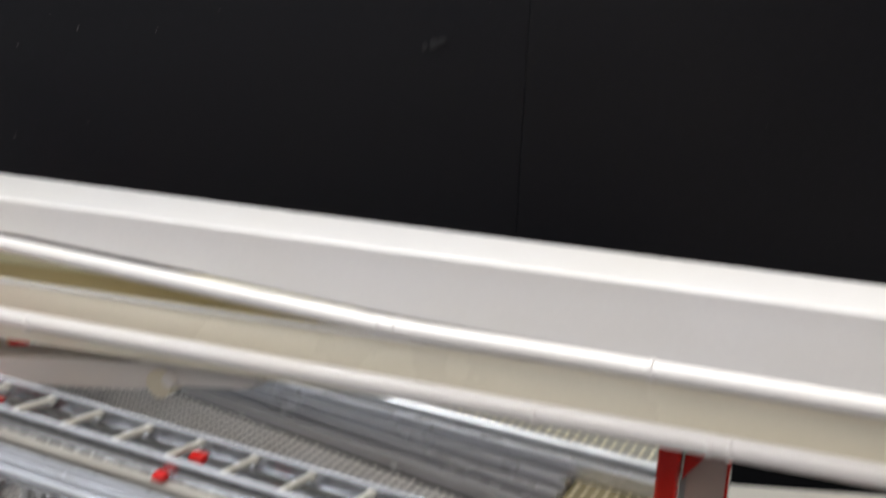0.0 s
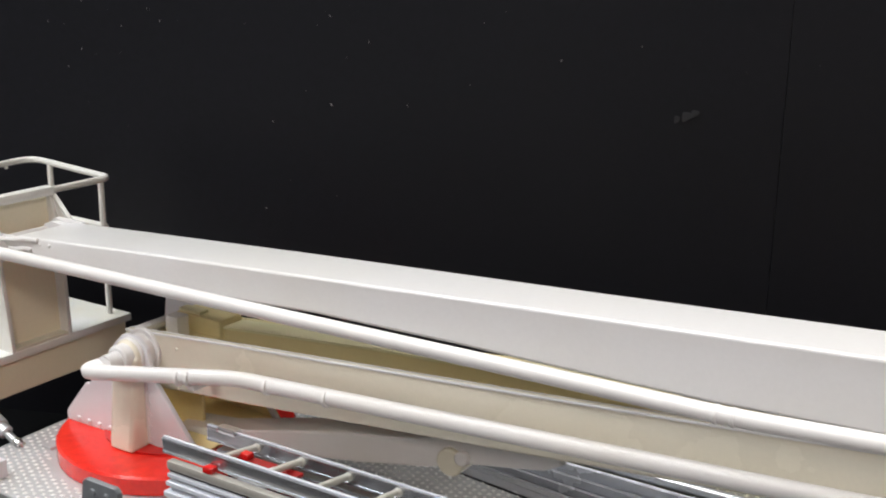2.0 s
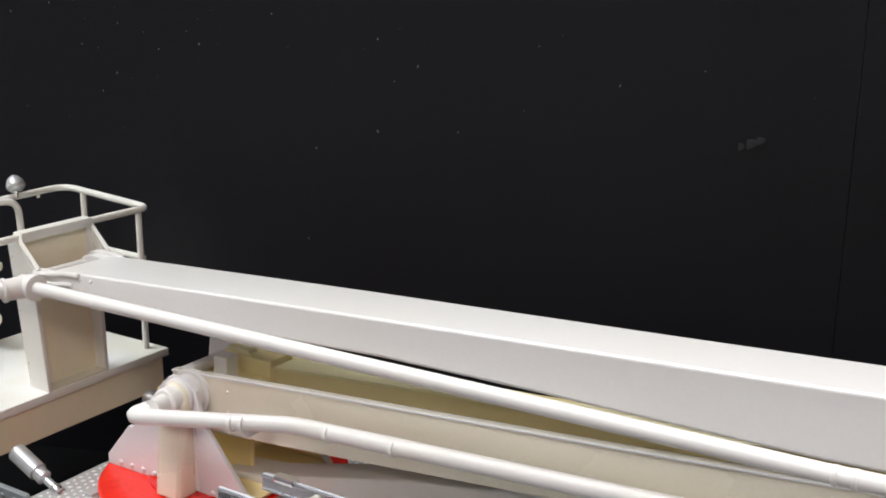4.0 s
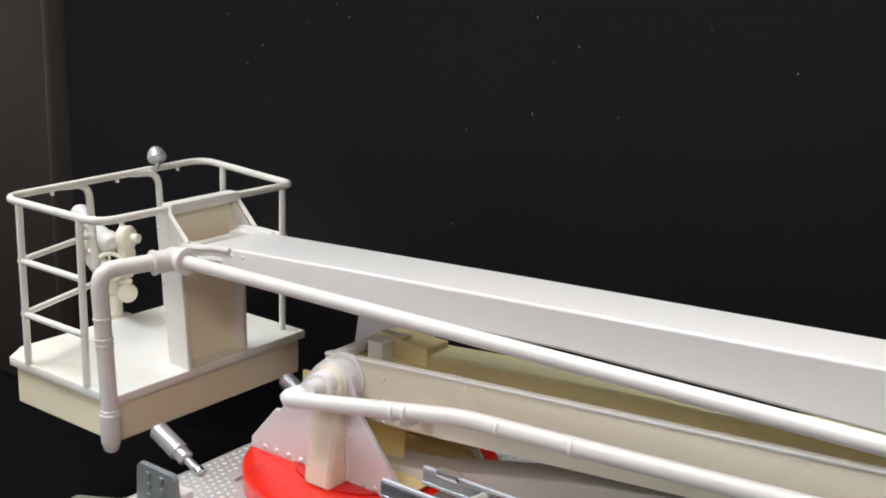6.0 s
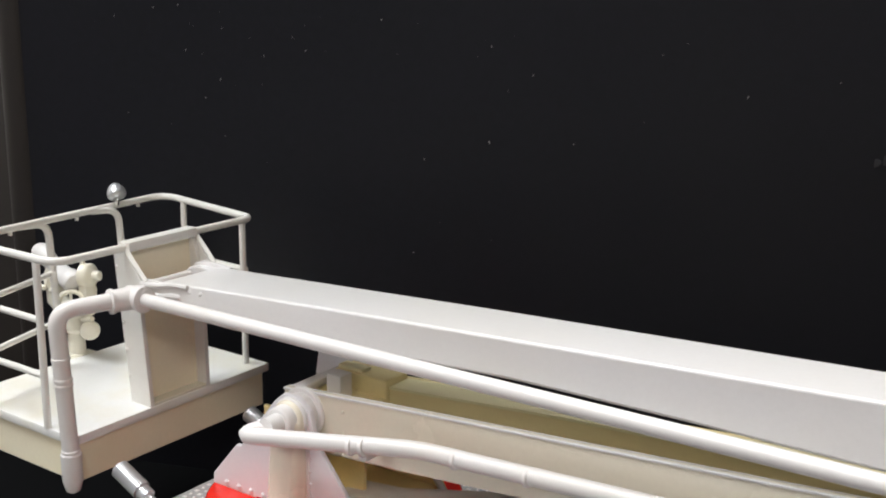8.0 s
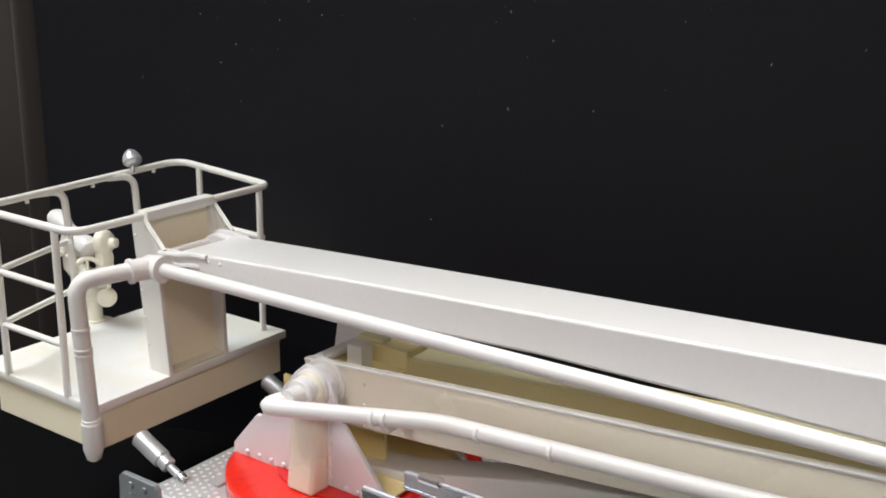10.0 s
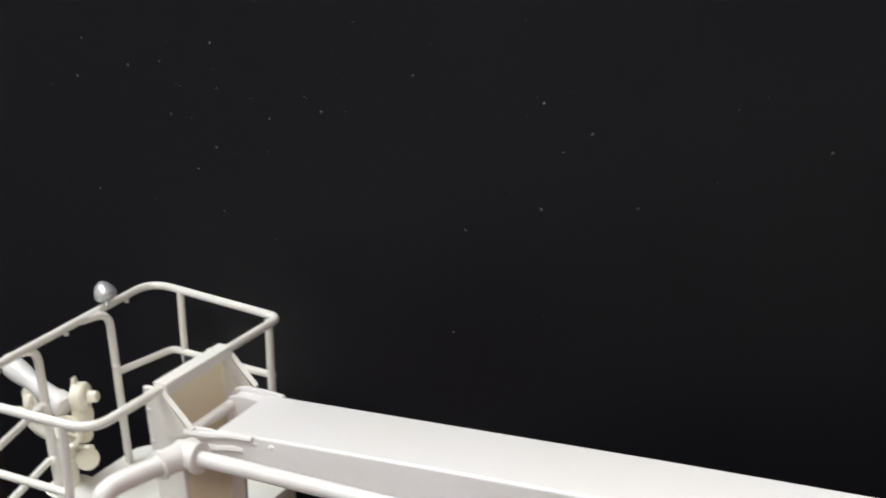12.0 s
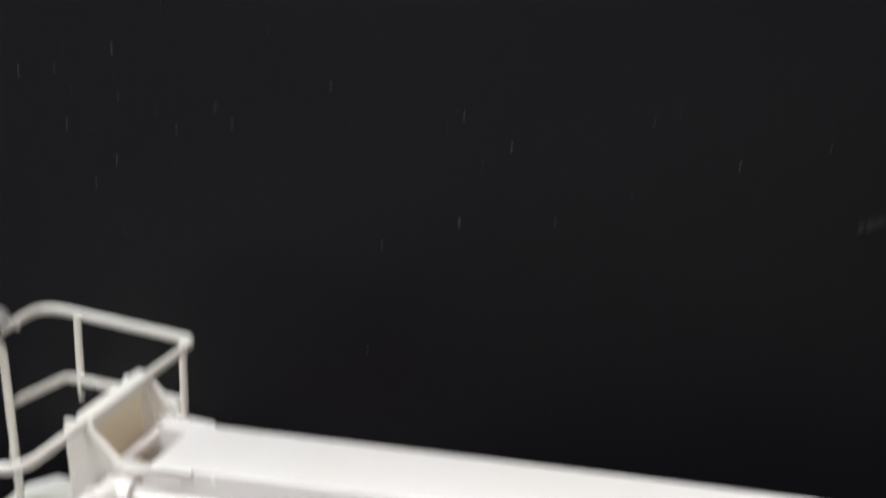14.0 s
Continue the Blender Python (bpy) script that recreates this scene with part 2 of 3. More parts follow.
def treads(x0, x1, y0, y1, z, pitch=1.7, skip=None):
    """Raised lozenges in alternating directions, as on tread plate, in one mesh."""
    verts, faces = [], []
    nx, ny = int((x1 - x0) / pitch), int((y1 - y0) / pitch)
    for i in range(nx):
        for j in range(ny):
            x, y = x0 + (i + 0.5) * pitch, y0 + (j + 0.5 + 0.5 * (i % 2)) * pitch
            if y > y1 - 0.5 or (skip and skip(x, y)):
                continue
            ang = radians(45 if (i + j) % 2 else -45)
            c, s = math.cos(ang), math.sin(ang)
            k = len(verts)
            k_size = pitch / 1.9
            for (u, v, h) in ((0.66, 0, 0), (0, 0.44, 0), (-0.66, 0, 0), (0, -0.44, 0), (0.38, 0, 0.28), (0, 0.22, 0.28), (-0.38, 0, 0.28), (0, -0.22, 0.28)):
                u, v = u * k_size, v * k_size
                verts.append(((x + u * c - v * s) * MM, (y + u * s + v * c) * MM, (z + h) * MM))
            for q in range(4):
                w = (q + 1) % 4
                faces.append((k + q, k + w, k + 4 + w, k + 4 + q))
            faces.append((k + 4, k + 5, k + 6, k + 7))
    mesh = bpy.data.meshes.new("tread_pattern")
    mesh.from_pydata(verts, [], faces)
    return mesh


# ---- room and display ----


def slab(name, x0, x1, y0, y1, z0, z1, mat, label, category, bev=0.0):
    return tagged(part(name, box(x0, x1, y0, y1, z0, z1, bev), mat), label, category, kind="structure")


TABLE = -36.0
# Unseen room shell: pale walls bounce light, east and south tones shape the reflection.
slab("floor", -1400, 1600, -2000, 1000, -960, -900, FLOORING, "brown wooden floor of the room", "floor")
slab("ceiling", -1400, 1600, -2000, 1000, 1200, 1260, PLASTER, "unseen pale plaster ceiling closing the room", "ceiling")
slab("wall_north", -1400, 1600, 940, 1000, -900, 1200, PLASTER, "pale plaster wall behind the black backdrop", "wall")
slab("wall_south", -1400, 1600, -2000, -1940, -900, 1200, BLUEWALL, "unseen facing wall, blue-grey tone set for the backdrop reflection", "wall")
slab("wall_west", -1460, -1400, -2000, 1000, -900, 1200, PLASTER, "unseen pale plaster side wall that returns light", "wall")
slab("wall_east", 1600, 1660, -2000, 1000, -900, 1200, BROWN, "unseen side wall kept dark brown for the backdrop reflection", "wall")

table = thing("display_table", (0, 0, TABLE), "black cloth-covered display table carrying the model truck", "table")
part("tabletop", box(-700, 700, -160, 420, TABLE - 20, TABLE, 2), BLACKBASE, table)
for lx in (-660, 660):
    for ly in (-130, 390):
        part("leg", box(lx - 20, lx + 20, ly - 20, ly + 20, -900, TABLE - 20, 2), BLACKBASE, table)

# the backdrop runs at a slant behind the model: y = WALL_Y + SLANT * x
WALL_Y, SLANT = 90.5, 0.385


def backdrop_panel(x0, x1):
    bm = bmesh.new()
    ring = []
    for x in (x0, x1):
        y = WALL_Y + SLANT * x
        ring.append([bm.verts.new(p) for p in ((x, y, TABLE), (x, y + 6, TABLE), (x, y + 6, 420), (x, y, 420))])
    a, b = ring
    for k in range(4):
        bm.faces.new((a[k], a[(k + 1) % 4], b[(k + 1) % 4], b[k]))
    bm.faces.new(a[::-1])
    bm.faces.new(b)
    bevel(bm, 0.5)
    return bm


backdrop = thing("backdrop", (0, WALL_Y, TABLE), "matt black backdrop board with dust specks behind the model", "backdrop", kind="structure")
SEAM = 117.8
part("panel", backdrop_panel(-166, SEAM - 0.1), BLACKWALL, backdrop)
part("panel", backdrop_panel(SEAM + 0.1, 620), BLACKWALL, backdrop)
post = thing("door_post", (-172, 33, TABLE), "dark brown wooden post with a paler rounded edge", "post", kind="structure")
part("board", box(-330, -171, 29.5, 44, TABLE, 420, 1.5), BROWN, post)
part("edge_moulding", rod((-170, 29.5, TABLE), (-170, 29.5, 420), 6.0, 20), BROWN, post, "paler brown rounded moulding")

# dust on the backdrop
rng = random.Random(5)
dust = bmesh.new()
SPECKS = ((-119, 122), (-130, 129), (-132, 119), (-98, 128), (-111, 123), (-71, 110), (-75, 114), (-84, 108), (-48, 120), (-16, 113),
          (-35, 78), (-97, 82), (-109, 109), (-97, 116), (-98, 100), (-103, 94), (-129, 88), (31, 112), (8, 85), (-38, 48), (-4, 105),
          (-11, 100), (54, 101), (77, 106))
flecks = [(x, z, rng.uniform(0.2, 0.32)) for x, z in SPECKS] + [(-16, 84.3, 0.34)]
for i in range(70):
    x, z = (rng.uniform(-160, 200), rng.uniform(20, 250)) if rng.random() < 0.5 else (rng.gauss(-70, 45), rng.gauss(125, 32))
    flecks.append((x, z, rng.choice((0.07, 0.09, 0.11, 0.14))))
for x, z, size in flecks:
    if x < -160:
        continue
    m = Matrix.Translation((x, WALL_Y + SLANT * x - 0.05, z)) @ Matrix.Rotation(rng.uniform(-0.6, 0.6), 4, "Y")
    bmesh.ops.create_icosphere(dust, subdivisions=1, radius=size, matrix=m @ Matrix.Diagonal((0.8, 0.5, rng.uniform(0.9, 1.9), 1)))
tagged(part("dust", dust, DUST), "pale dust specks clinging to the black backdrop", "dust", kind="stuff")

SMEAR = material("greyish_smear", (0.0135, 0.0135, 0.015), 0.5, stain=(0.0095, 0.0095, 0.0115), stain_scale=140, stain_amount=1.0)
smear = bmesh.new()
for x, z, w, h in ((89.6, 84.8, 3.4, 1.5), (92.2, 85.8, 2.6, 1.2), (87.4, 84.0, 1.8, 1.2), (-20, 152, 4.0, 1.2)):
    bmesh.ops.create_uvsphere(smear, u_segments=16, v_segments=8, radius=1, matrix=Matrix.Translation((x, WALL_Y + SLANT * x, z)) @ Matrix.Rotation(-0.3, 4, "Y") @ Matrix.Diagonal((w, 0.06, h, 1)))
tagged(part("smear", smear, SMEAR), "faint grey finger smears on the black backdrop", "smear", kind="stuff")

card = tagged(part("card", prism([(203, 31.5), (420, 31.5), (420, 160), (203, 73.5)], "z", -14, -12, 0.4), CARD), "pale cream card lying behind the truck on a riser", "card")
part("riser", box(205, 410, 34, 70, TABLE, -14, 0.3), BLACKBASE, card, "black riser block")

# ---- model fire truck: body and deck ----
truck = thing("model_fire_truck", (90, 0, TABLE), "red scale-model fire truck body with a silver tread-plate deck", "model truck")
part("body", box(-43, 330, -48.2, 30, TABLE + 6, -2.0, 1.2), DARKRED, truck, "deep red painted truck body")
part("rear_body", box(-43, 206, 30, 52, TABLE + 6, -2.0, 1.2), DARKRED, truck, "deep red painted truck body")
part("underframe", box(-38, 325, -40, 28, TABLE, TABLE + 6.2, 0.5), BLACKPLASTIC, truck, "black underframe")
part("deck", box(-44, 206, -48.6, 53, -2, 0, 0.4), TREAD, truck, "silver tread-plate deck")
part("front_deck", box(206, 330, -48.6, 31, -2, 0, 0.4), TREAD, truck, "silver tread-plate deck")
part("side_panel", box(-42.8, 24, -49.4, -48.25, -28, -2.1, 0.3), SOCKET, truck, "plain grey side panel")
part("edge_strip", box(-44, 330, -49.2, -48.6, -1.6, 0.25, 0.15), TRUSSGREY, truck, "bright metal edge strip")
TT = (-5.0, -1.5)


def off_turntable(x, y):
    return (x - TT[0]) ** 2 + (y - TT[1]) ** 2 < 34.5 ** 2 or (30 < x < 330 and -42.5 < y < -37)


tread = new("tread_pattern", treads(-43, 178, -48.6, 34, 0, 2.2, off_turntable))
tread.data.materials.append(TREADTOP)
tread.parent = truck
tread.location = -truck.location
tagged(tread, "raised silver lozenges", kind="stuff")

part("step_plate", box(178, 206, -21, 30, 0, 4.2, 0.5), GOLDTREAD, truck, "gold-tinted tread-plate step")
part("step_plate", box(206.6, 330, -21, 31, 0, 3.2, 0.5), GOLDTREAD, truck, "gold-tinted tread-plate step")
for x0, x1, z in ((178.5, 205.5, 4.2), (207, 300, 3.2)):
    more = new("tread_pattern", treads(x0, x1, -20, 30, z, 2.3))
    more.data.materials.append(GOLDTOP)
    more.parent = truck
    more.location = -truck.location
    tagged(more, "raised gold-tinted lozenges", kind="stuff")
part("side_locker", box(20, 198, 34.5, 53, 0, 9, 0.4), LOCKERTREAD, truck, "silver tread-topped locker along the far side")
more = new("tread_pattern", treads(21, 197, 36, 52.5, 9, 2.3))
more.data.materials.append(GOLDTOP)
more.parent = truck
more.location = -truck.location
tagged(more, "raised gold-tinted lozenges", kind="stuff")
part("locker_rail", rod((20, 34.4, 9.0), (199.5, 34.4, 9.0), 1.35, 18, bev=0.2), LAMPMETAL, truck, "bright silver rail along the locker")
part("deck_hatch", box(-34, -30, -25.5, -21.5, 0, 0.9, 0.3), TREAD, truck)
# Black sheet painted in for the shade in the gaps between hose bars.
part("hose_gap_shade", prism([(62, 26.2), (177.6, 12.0), (177.6, 33.2), (62, 33.2)], "z", 0, 0.4, 0.1), BLACKPLASTIC, truck, "black sheet standing in for the shade between the hose bars")
part("reflector", box(24.5, 34, 27, 30, 0, 2.0, 0.3), RED, truck, "red reflector strip")
part("reflector", box(2, 6, 27, 30, 0, 2.0, 0.3), RED, truck, "red reflector strip")
part("cross_bar", box(44, 62, -36, -24, 6.4, 9, 0.5), DARKRED, truck, "dark red bar under the ladders")

plinth = tagged(part("display_plinth", prism([(-87, -31.5), (-58, -14.6), (-58, -80), (-87, -80)], "z", TABLE, -20, 0.6), PLINTH), "greenish grey plinth block standing on the black table", "plinth")

# ---- boom cradle ----
cradle = thing("boom_cradle", (204, 12, 4.2), "red boom cradle standing on the gold step", "cradle")
part("upright", box(200.8, 205.2, 9, 13, 4.2, 31, 0.6), RED, cradle)
part("side_panel", prism([(206, 3.2), (214, 3.2), (214, 29), (211, 29), (206, 21)], "y", 14, 16, 0.3), PINKGREY, cradle, "glossy side panel tinted grey-pink for its pale reflection")
part("panel_edge", box(213.9, 214.5, 13.8, 16.2, 3.3, 29, 0.1), RED, cradle)
part("brace", prism([(205.5, 20), (205.5, 25.5), (211, 31), (211, 28)], "y", 12.6, 14.2, 0.2), RED, cradle)
part("saddle", box(199.5, 218, 8, 17, 29, 31.5, 0.5), RED, cradle)
cradle2 = thing("boom_cradle", (238, -8, 3.2), "red boom cradle post further along the step", "cradle")
part("upright", prism([(232, 3.2), (244, 3.2), (244, 28), (240, 28), (235, 20)], "y", -12, -7, 0.6), RED, cradle2)

# ---- hose bars lying on the deck ----
def hose_bar(x0, y0, x1, y1, w0, w1, h):
    """A long moulded bar, narrower where it runs under its neighbour."""
    d = (Vector((x1, y1, 0)) - Vector((x0, y0, 0))).normalized()
    s = Vector((-d.y, d.x, 0))
    ob = thing("hose_bar", ((x0 + x1) / 2, (y0 + y1) / 2, 0), "long grey plastic hose bar with ridged edges lying on the deck", "hose", group="hose bars")
    bm = bmesh.new()
    prof = [(-0.34, 0), (-0.36, h * 0.55), (-0.5, h * 0.68), (-0.5, h * 0.94), (-0.46, h), (-0.02, h), (0.01, h * 0.84), (0.32, h * 0.84),
            (0.36, h * 0.76), (0.36, 0)]
    ends = []
    for e, w in ((Vector((x0, y0, 0.4)), w0 * 0.9), (Vector((x1, y1, 0.4)), w1 * 0.9)):
        ends.append([bm.verts.new(e + s * u * w + Vector((0, 0, v))) for u, v in prof])
    n = len(prof)
    for k in range(n):
        bm.faces.new((ends[0][k], ends[0][(k + 1) % n], ends[1][(k + 1) % n], ends[1][k]))
    bm.faces.new(ends[0][::-1])
    bm.faces.new(ends[1])
    bevel(bm, 0.12)
    part("bar", bm, GREYBAR, ob)
    strip = bmesh.new()
    ring = []
    for e, w in ((Vector((x0, y0, 0.4)), w0 * 0.9), (Vector((x1, y1, 0.4)), w1 * 0.9)):
        ring.append([strip.verts.new(e + s * u * w + Vector((0, 0, v))) for u, v in ((-0.52, h * 0.7), (-0.52, h + 0.1), (-0.44, h + 0.1), (-0.44, h * 0.7))])
    for k in range(4):
        strip.faces.new((ring[0][k], ring[0][(k + 1) % 4], ring[1][(k + 1) % 4], ring[1][k]))
    strip.faces.new(ring[0][::-1])
    strip.faces.new(ring[1])
    part("edge_strip", strip, GREYBAR, ob)
    return ob


hose_bar(62, 31.9, 199, 30.6, 1.7, 6.4, 8.2)
hose_bar(62, 30.1, 177.8, 25.0, 1.6, 5.4, 6.6)
hose_bar(62, 28.5, 177.6, 19.8, 1.6, 5.4, 5.2)
hose_bar(62, 26.9, 177.4, 14.6, 1.6, 5.4, 4.0)

# ---- ladders ----
STEP = 13.75


def ladder(name, label, x0, x1, yn, yf, zn, zf, high, thick, first, rung_r):
    """A straight ladder on its flat: two channel rails and round rungs."""
    ob = thing(name, ((x0 + x1) / 2, (yn + yf) / 2, min(zn, zf) - high), label, "ladder", group="stacked ladders")
    for y, z, out in ((yn, zn, -1), (yf, zf, 1)):
        t, f, g = thick / 2, thick * 0.7, 0.6
        section = [(-f, 0), (f, 0), (f, -g), (t, -g), (t, g - high), (f, g - high), (f, -high), (-f, -high), (-f, g - high), (-t, g - high), (-t, -g), (-f, -g)]
        part("rail", prism([(y + u, z + v) for u, v in section], "x", x0, x1, 0.15), SILVER, ob, "silver-plated ladder rail")
        # Bright strip added as the highlight along the rail's top edge.
        part("rail_highlight", box(x0, x1, y - thick * 0.26, y + thick * 0.26, z, z + 0.3, 0.1), BRIGHT, ob, "bright strip painted as the highlight on the rail top")
    x = first
    while x < x1 - 2:
        part("rung", rod((x, yn, zn - high * 0.42), (x, yf, zf - high * 0.42), rung_r, 10, bev=0.2), RUNG, ob)
        part("rung_collar", lathe((x, yf - 1.7, zf - high * 0.42), (0, 1, 0), [(0, rung_r), (0.3, rung_r + 0.3), (1.0, rung_r + 0.3)], 12), RUNG, ob)
        x += STEP
    return ob


top = ladder("ladder", "silver roof ladder with pale rungs on top of the ladder stack", 26.0, 330, -40.4, -25.6, 22.9, 20.4, 3.8, 1.3, 42.6, 0.8)
for x in (42.5, 114.0):
    part("clip", box(x - 1.4, x + 1.4, -43.6, -41.2, 18.9, 20.5, 0.5), RED, top, "red plastic clip")
    part("clip", box(x - 0.4, x + 3.2, -33.4, -30.8, 18.6, 20.3, 0.6), RED, top, "red plastic clip")
part("end_latch", box(30, 36, -27.0, -24.4, 19.8, 21.4, 0.4), CHROME, top, "chrome latch")

mid = thing("extension_ladder", (170, -36, 11), "silver extension ladder bed section lying under the roof ladder", "ladder", group="stacked ladders")
part("rail", box(29.5, 330, -43.6, -41.3, 16.6, 18.9, 0.7), BEIGE, mid, "beige rounded side strip")
part("rail", box(29.5, 330, -27.0, -24.0, 13.4, 15.2, 0.25), SILVER, mid)
# Dark backing added for the shade between the side strips.
part("rail", box(29.5, 330, -42.6, -41.6, 9.9, 16.6, 0.1), GAPSHADE, mid, "dark backing painted as the shade between the strips")
for y0, z0, z1 in ((-43.9, 14.9, 15.9), (-44.5, 13.0, 14.1), (-45.3, 10.6, 11.9)):
    part("rail", box(30, 330, y0, -42.7, z0, z1, 0.2), BRIGHT, mid, "narrow strip of the side rail, sheen put into its colour")
part("bracket", box(40, 60, -38.2, -30.0, 17.6, 18.5, 0.3), DARKRED, mid, "deep red plastic bracket")
for i in range(21):
    part("rung", rod((42.6 + STEP * i, -43.2, 15.2), (42.6 + STEP * i, -25.4, 14.3), 0.9, 8), SILVER, mid)

truss = thing("truss_ladder", (170, -37, 0), "silver truss-sided ladder standing on the deck under the stack", "ladder", group="stacked ladders")
for y in (-43.8, -26.0):
    part("lower_chord", box(33, 330, y - 2.2, y + 0.9, 0.05, 2.2, 0.4), SILVER, truss)
    part("upper_chord", box(33, 330, y - 1.0, y + 1.0, 8.6, 10.4, 0.3), SILVER, truss)
    for i in range(23):
        for dx in (0.0, 4.0):
            x = 39.4 + 13.1 * i + dx
            if x < 328:
                part("spindle", box(x - 0.9, x + 0.9, y - 0.7, y + 0.7, 2.1, 8.8, 0.2), TRUSSGREY, truss)
for i in range(21):
    part("rung", rod((42.6 + STEP * i, -43.8, 5.4), (42.6 + STEP * i, -26, 5.4), 0.8, 8), SILVER, truss)
for x in (54.6, 121.0):
    part("bracket", box(x - 1.4, x + 1.4, -43.4, -42.0, 2.1, 8.7, 0.3), RED, truss, "red bracket")
part("foot_clip", box(42, 49.4, -50.4, -48.3, 0.05, 2.0, 0.5), RED, truss, "red plastic clip")

for stack in (top, mid, truss):
    stack.location.y += 4.4 * MM

# ---- socket plates standing by the deck edge ----
def socket_plate(x, y, low, top, h):
    ob = thing("socket_plate", (x, y, 0), "grey metal outlet plate with six holes standing on the deck", "outlet plate", group="outlet plates")
    bm = prism([(x - low, 0), (x + low, 0), (x + top, h - 1.0), (x + top - 1, h), (x - top + 1, h), (x - top, h - 1.0)], "y", y - 0.8, y + 0.8, 0.25)
    part("plate", bm, SOCKET, ob)
    for dx in (-2.4, 2.4):
        for dz in (0.22 * h, 0.5 * h, 0.78 * h):
            part("outlet", rod((x + dx, y - 1.3, dz), (x + dx, y - 0.6, dz), 0.9, 10, bev=0.2), SOCKET, ob, "small engraved outlet")
    part("foot", box(x - 4, x + low + 0.5, y + 0.8, y + 4.4, 0.02, 5.0, 0.5), MILKY, ob, "pale block behind the plate")
    return ob


socket_plate(16.0, -47.0, 7.8, 6.0, 12.6)
socket_plate(-34.6, -46.0, 7.2, 6.7, 10.0)

# ---- turntable and pedestal ----
turntable = thing("turntable", (TT[0], TT[1], 0), "glossy red turntable disc on the deck under the white pedestal", "turntable")
part("disc", lathe((TT[0], TT[1], 0), (0, 0, 1), [(0, 32.2), (0.3, 32.8), (4.6, 32.8), (5.2, 32.2), (5.3, 30)], 72), REDDISC, turntable)
part("hub", lathe((TT[0], TT[1], 5), (0, 0, 1), [(0, 20), (0.8, 20), (0.9, 19)], 48), RED, turntable)

pedestal = thing("pedestal", (TT[0], TT[1], 5), "milky white boom pedestal with riveted side plates on the turntable", "pedestal")
near = [(-34, 5.2), (18, 5.2), (1.5, 25), (-0.5, 33), (-4, 35.6), (-9, 35.6), (-12, 33), (-24, 18), (-25.5, 18), (-34, 8)]
part("side_plate", prism(near, "y", -15.8, -14.4, 0.3), MILKY, pedestal)
# Added plate: covers the red disc and throws warm light upward.
part("filler_plate", box(-28, 15.5, -12.9, 14.8, 5.95, 6.6, 0.2), TAN, pedestal, "added mustard plate hiding the red disc and bouncing warm light")
part("web", box(-30, 4, -1.0, 0.2, 5.3, 23, 0.3), TAN, pedestal, "mustard yellowed web plate")
part("upper_bracket", prism([(-26, 26.4), (1.6, 26.4), (0, 37), (-24, 40)], "y", 15.0, 16.4, 0.3), MILKY, pedestal)
far = [(-34, 5.2), (18, 5.2), (10.5, 14.5), (2, 25), (1.7, 26.3), (-27, 26.3), (-33, 10)]
part("side_plate", prism(far, "y", 15.0, 16.4, 0.3), TAN, pedestal, "mustard yellowed far side plate")
part("plate_edge", tube([(17.4, 15.0, 5.4), (9.8, 15.0, 14.5), (1.6, 15.0, 25)], 0.9, 8), CREAM, pedestal, "pale edge of the far plate")
column = [(-9.8, 5.3), (-1.2, 5.3)] + [(-6 + 4.6 * math.cos(q), 30.4 + 4.6 * math.sin(q)) for q in [math.pi * k / 10 for k in range(11)]]
bm = prism(column, "y", -18.2, -15.6, 0)
for v in bm.verts:
    if v.co.y < -17:
        v.co.y -= 4.2 * (1 - min(1, (v.co.z - 5.3) / 25.1))
bevel(bm, 1.5, 3)
part("riser_column", bm, AGED, pedestal, "cream round-topped riser column")
part("column_weld", tube([(-1.0, -16.0, 6.4), (-1.2, -16.0, 26)], 0.5, 8), CREAM, pedestal, "ragged glue seam beside the column")
for i in range(4):
    part("rivet", dome((-29 + 4.2 * i, -15.8, 6.8), 0.7, (0, -1, 0)), MILKY, pedestal)
    part("rivet", dome((4 + 3.6 * i, -15.8, 6.8), 0.7, (0, -1, 0)), MILKY, pedestal)
for i in range(5):
    part("rivet", dome((-0.6, -15.8, 8 + 3.2 * i), 0.5, (0, -1, 0)), MILKY, pedestal)

# ---- lower boom ----
lower = thing("lower_boom", (150, 1, 38), "yellowed white open-topped lower boom of the snorkel", "boom")
LT = [(-12.8, 35.2), (25, 38.3), (55, 40.5), (111, 44.7), (150, 47.8), (330, 61.5)]
LB = [(330, 47.5), (220, 40.0), (162, 35.4), (106, 30.2), (60, 25.9), (41, 24.2), (23, 22.6), (3, 21.3), (-8, 20.6), (-12.8, 24)]
part("near_side", prism(LT + LB, "y", -11.3, -9.6, 0.4), AGED, lower)
# White strip added for the light that the near wall's top edge catches.
rim = [(x, z - 0.05) for x, z in LT] + [(x, z - 0.6) for x, z in LT[::-1]]
part("rim_highlight", prism(rim, "y", -11.6, -9.2, 0.2), WHITE, lower, "white strip painted as light along the near wall top")
FT = [(-12.8, 33.0), (5, 34.5), (36, 37.2), (55, 38.8), (80, 40.2), (110, 42.5), (150, 46.2), (330, 61)]
part("far_side", prism(FT + LB, "y", 13.0, 14.6, 0.3), YELLOWED, lower, "strongly yellowed far side wall")
part("floor_plate", prism([(-8, 21.5), (20, 23.6), (111, 32.8), (330, 49.6), (330, 47.6), (111, 30.8), (45, 24.7), (20, 21.8), (-5, 19.6)], "y", -9.8, 13.2, 0.1), IVORY, lower)
beam = [(x, z - 0.5) for x, z in FT[1:]] + [(330, 48), (111, 31.5), (20, 22.5), (5, 22)]
part("inner_beam", prism(beam, "y", 5.6, 12.9, 0.2), YELLOWED, lower, "yellowed box beam inside the boom")
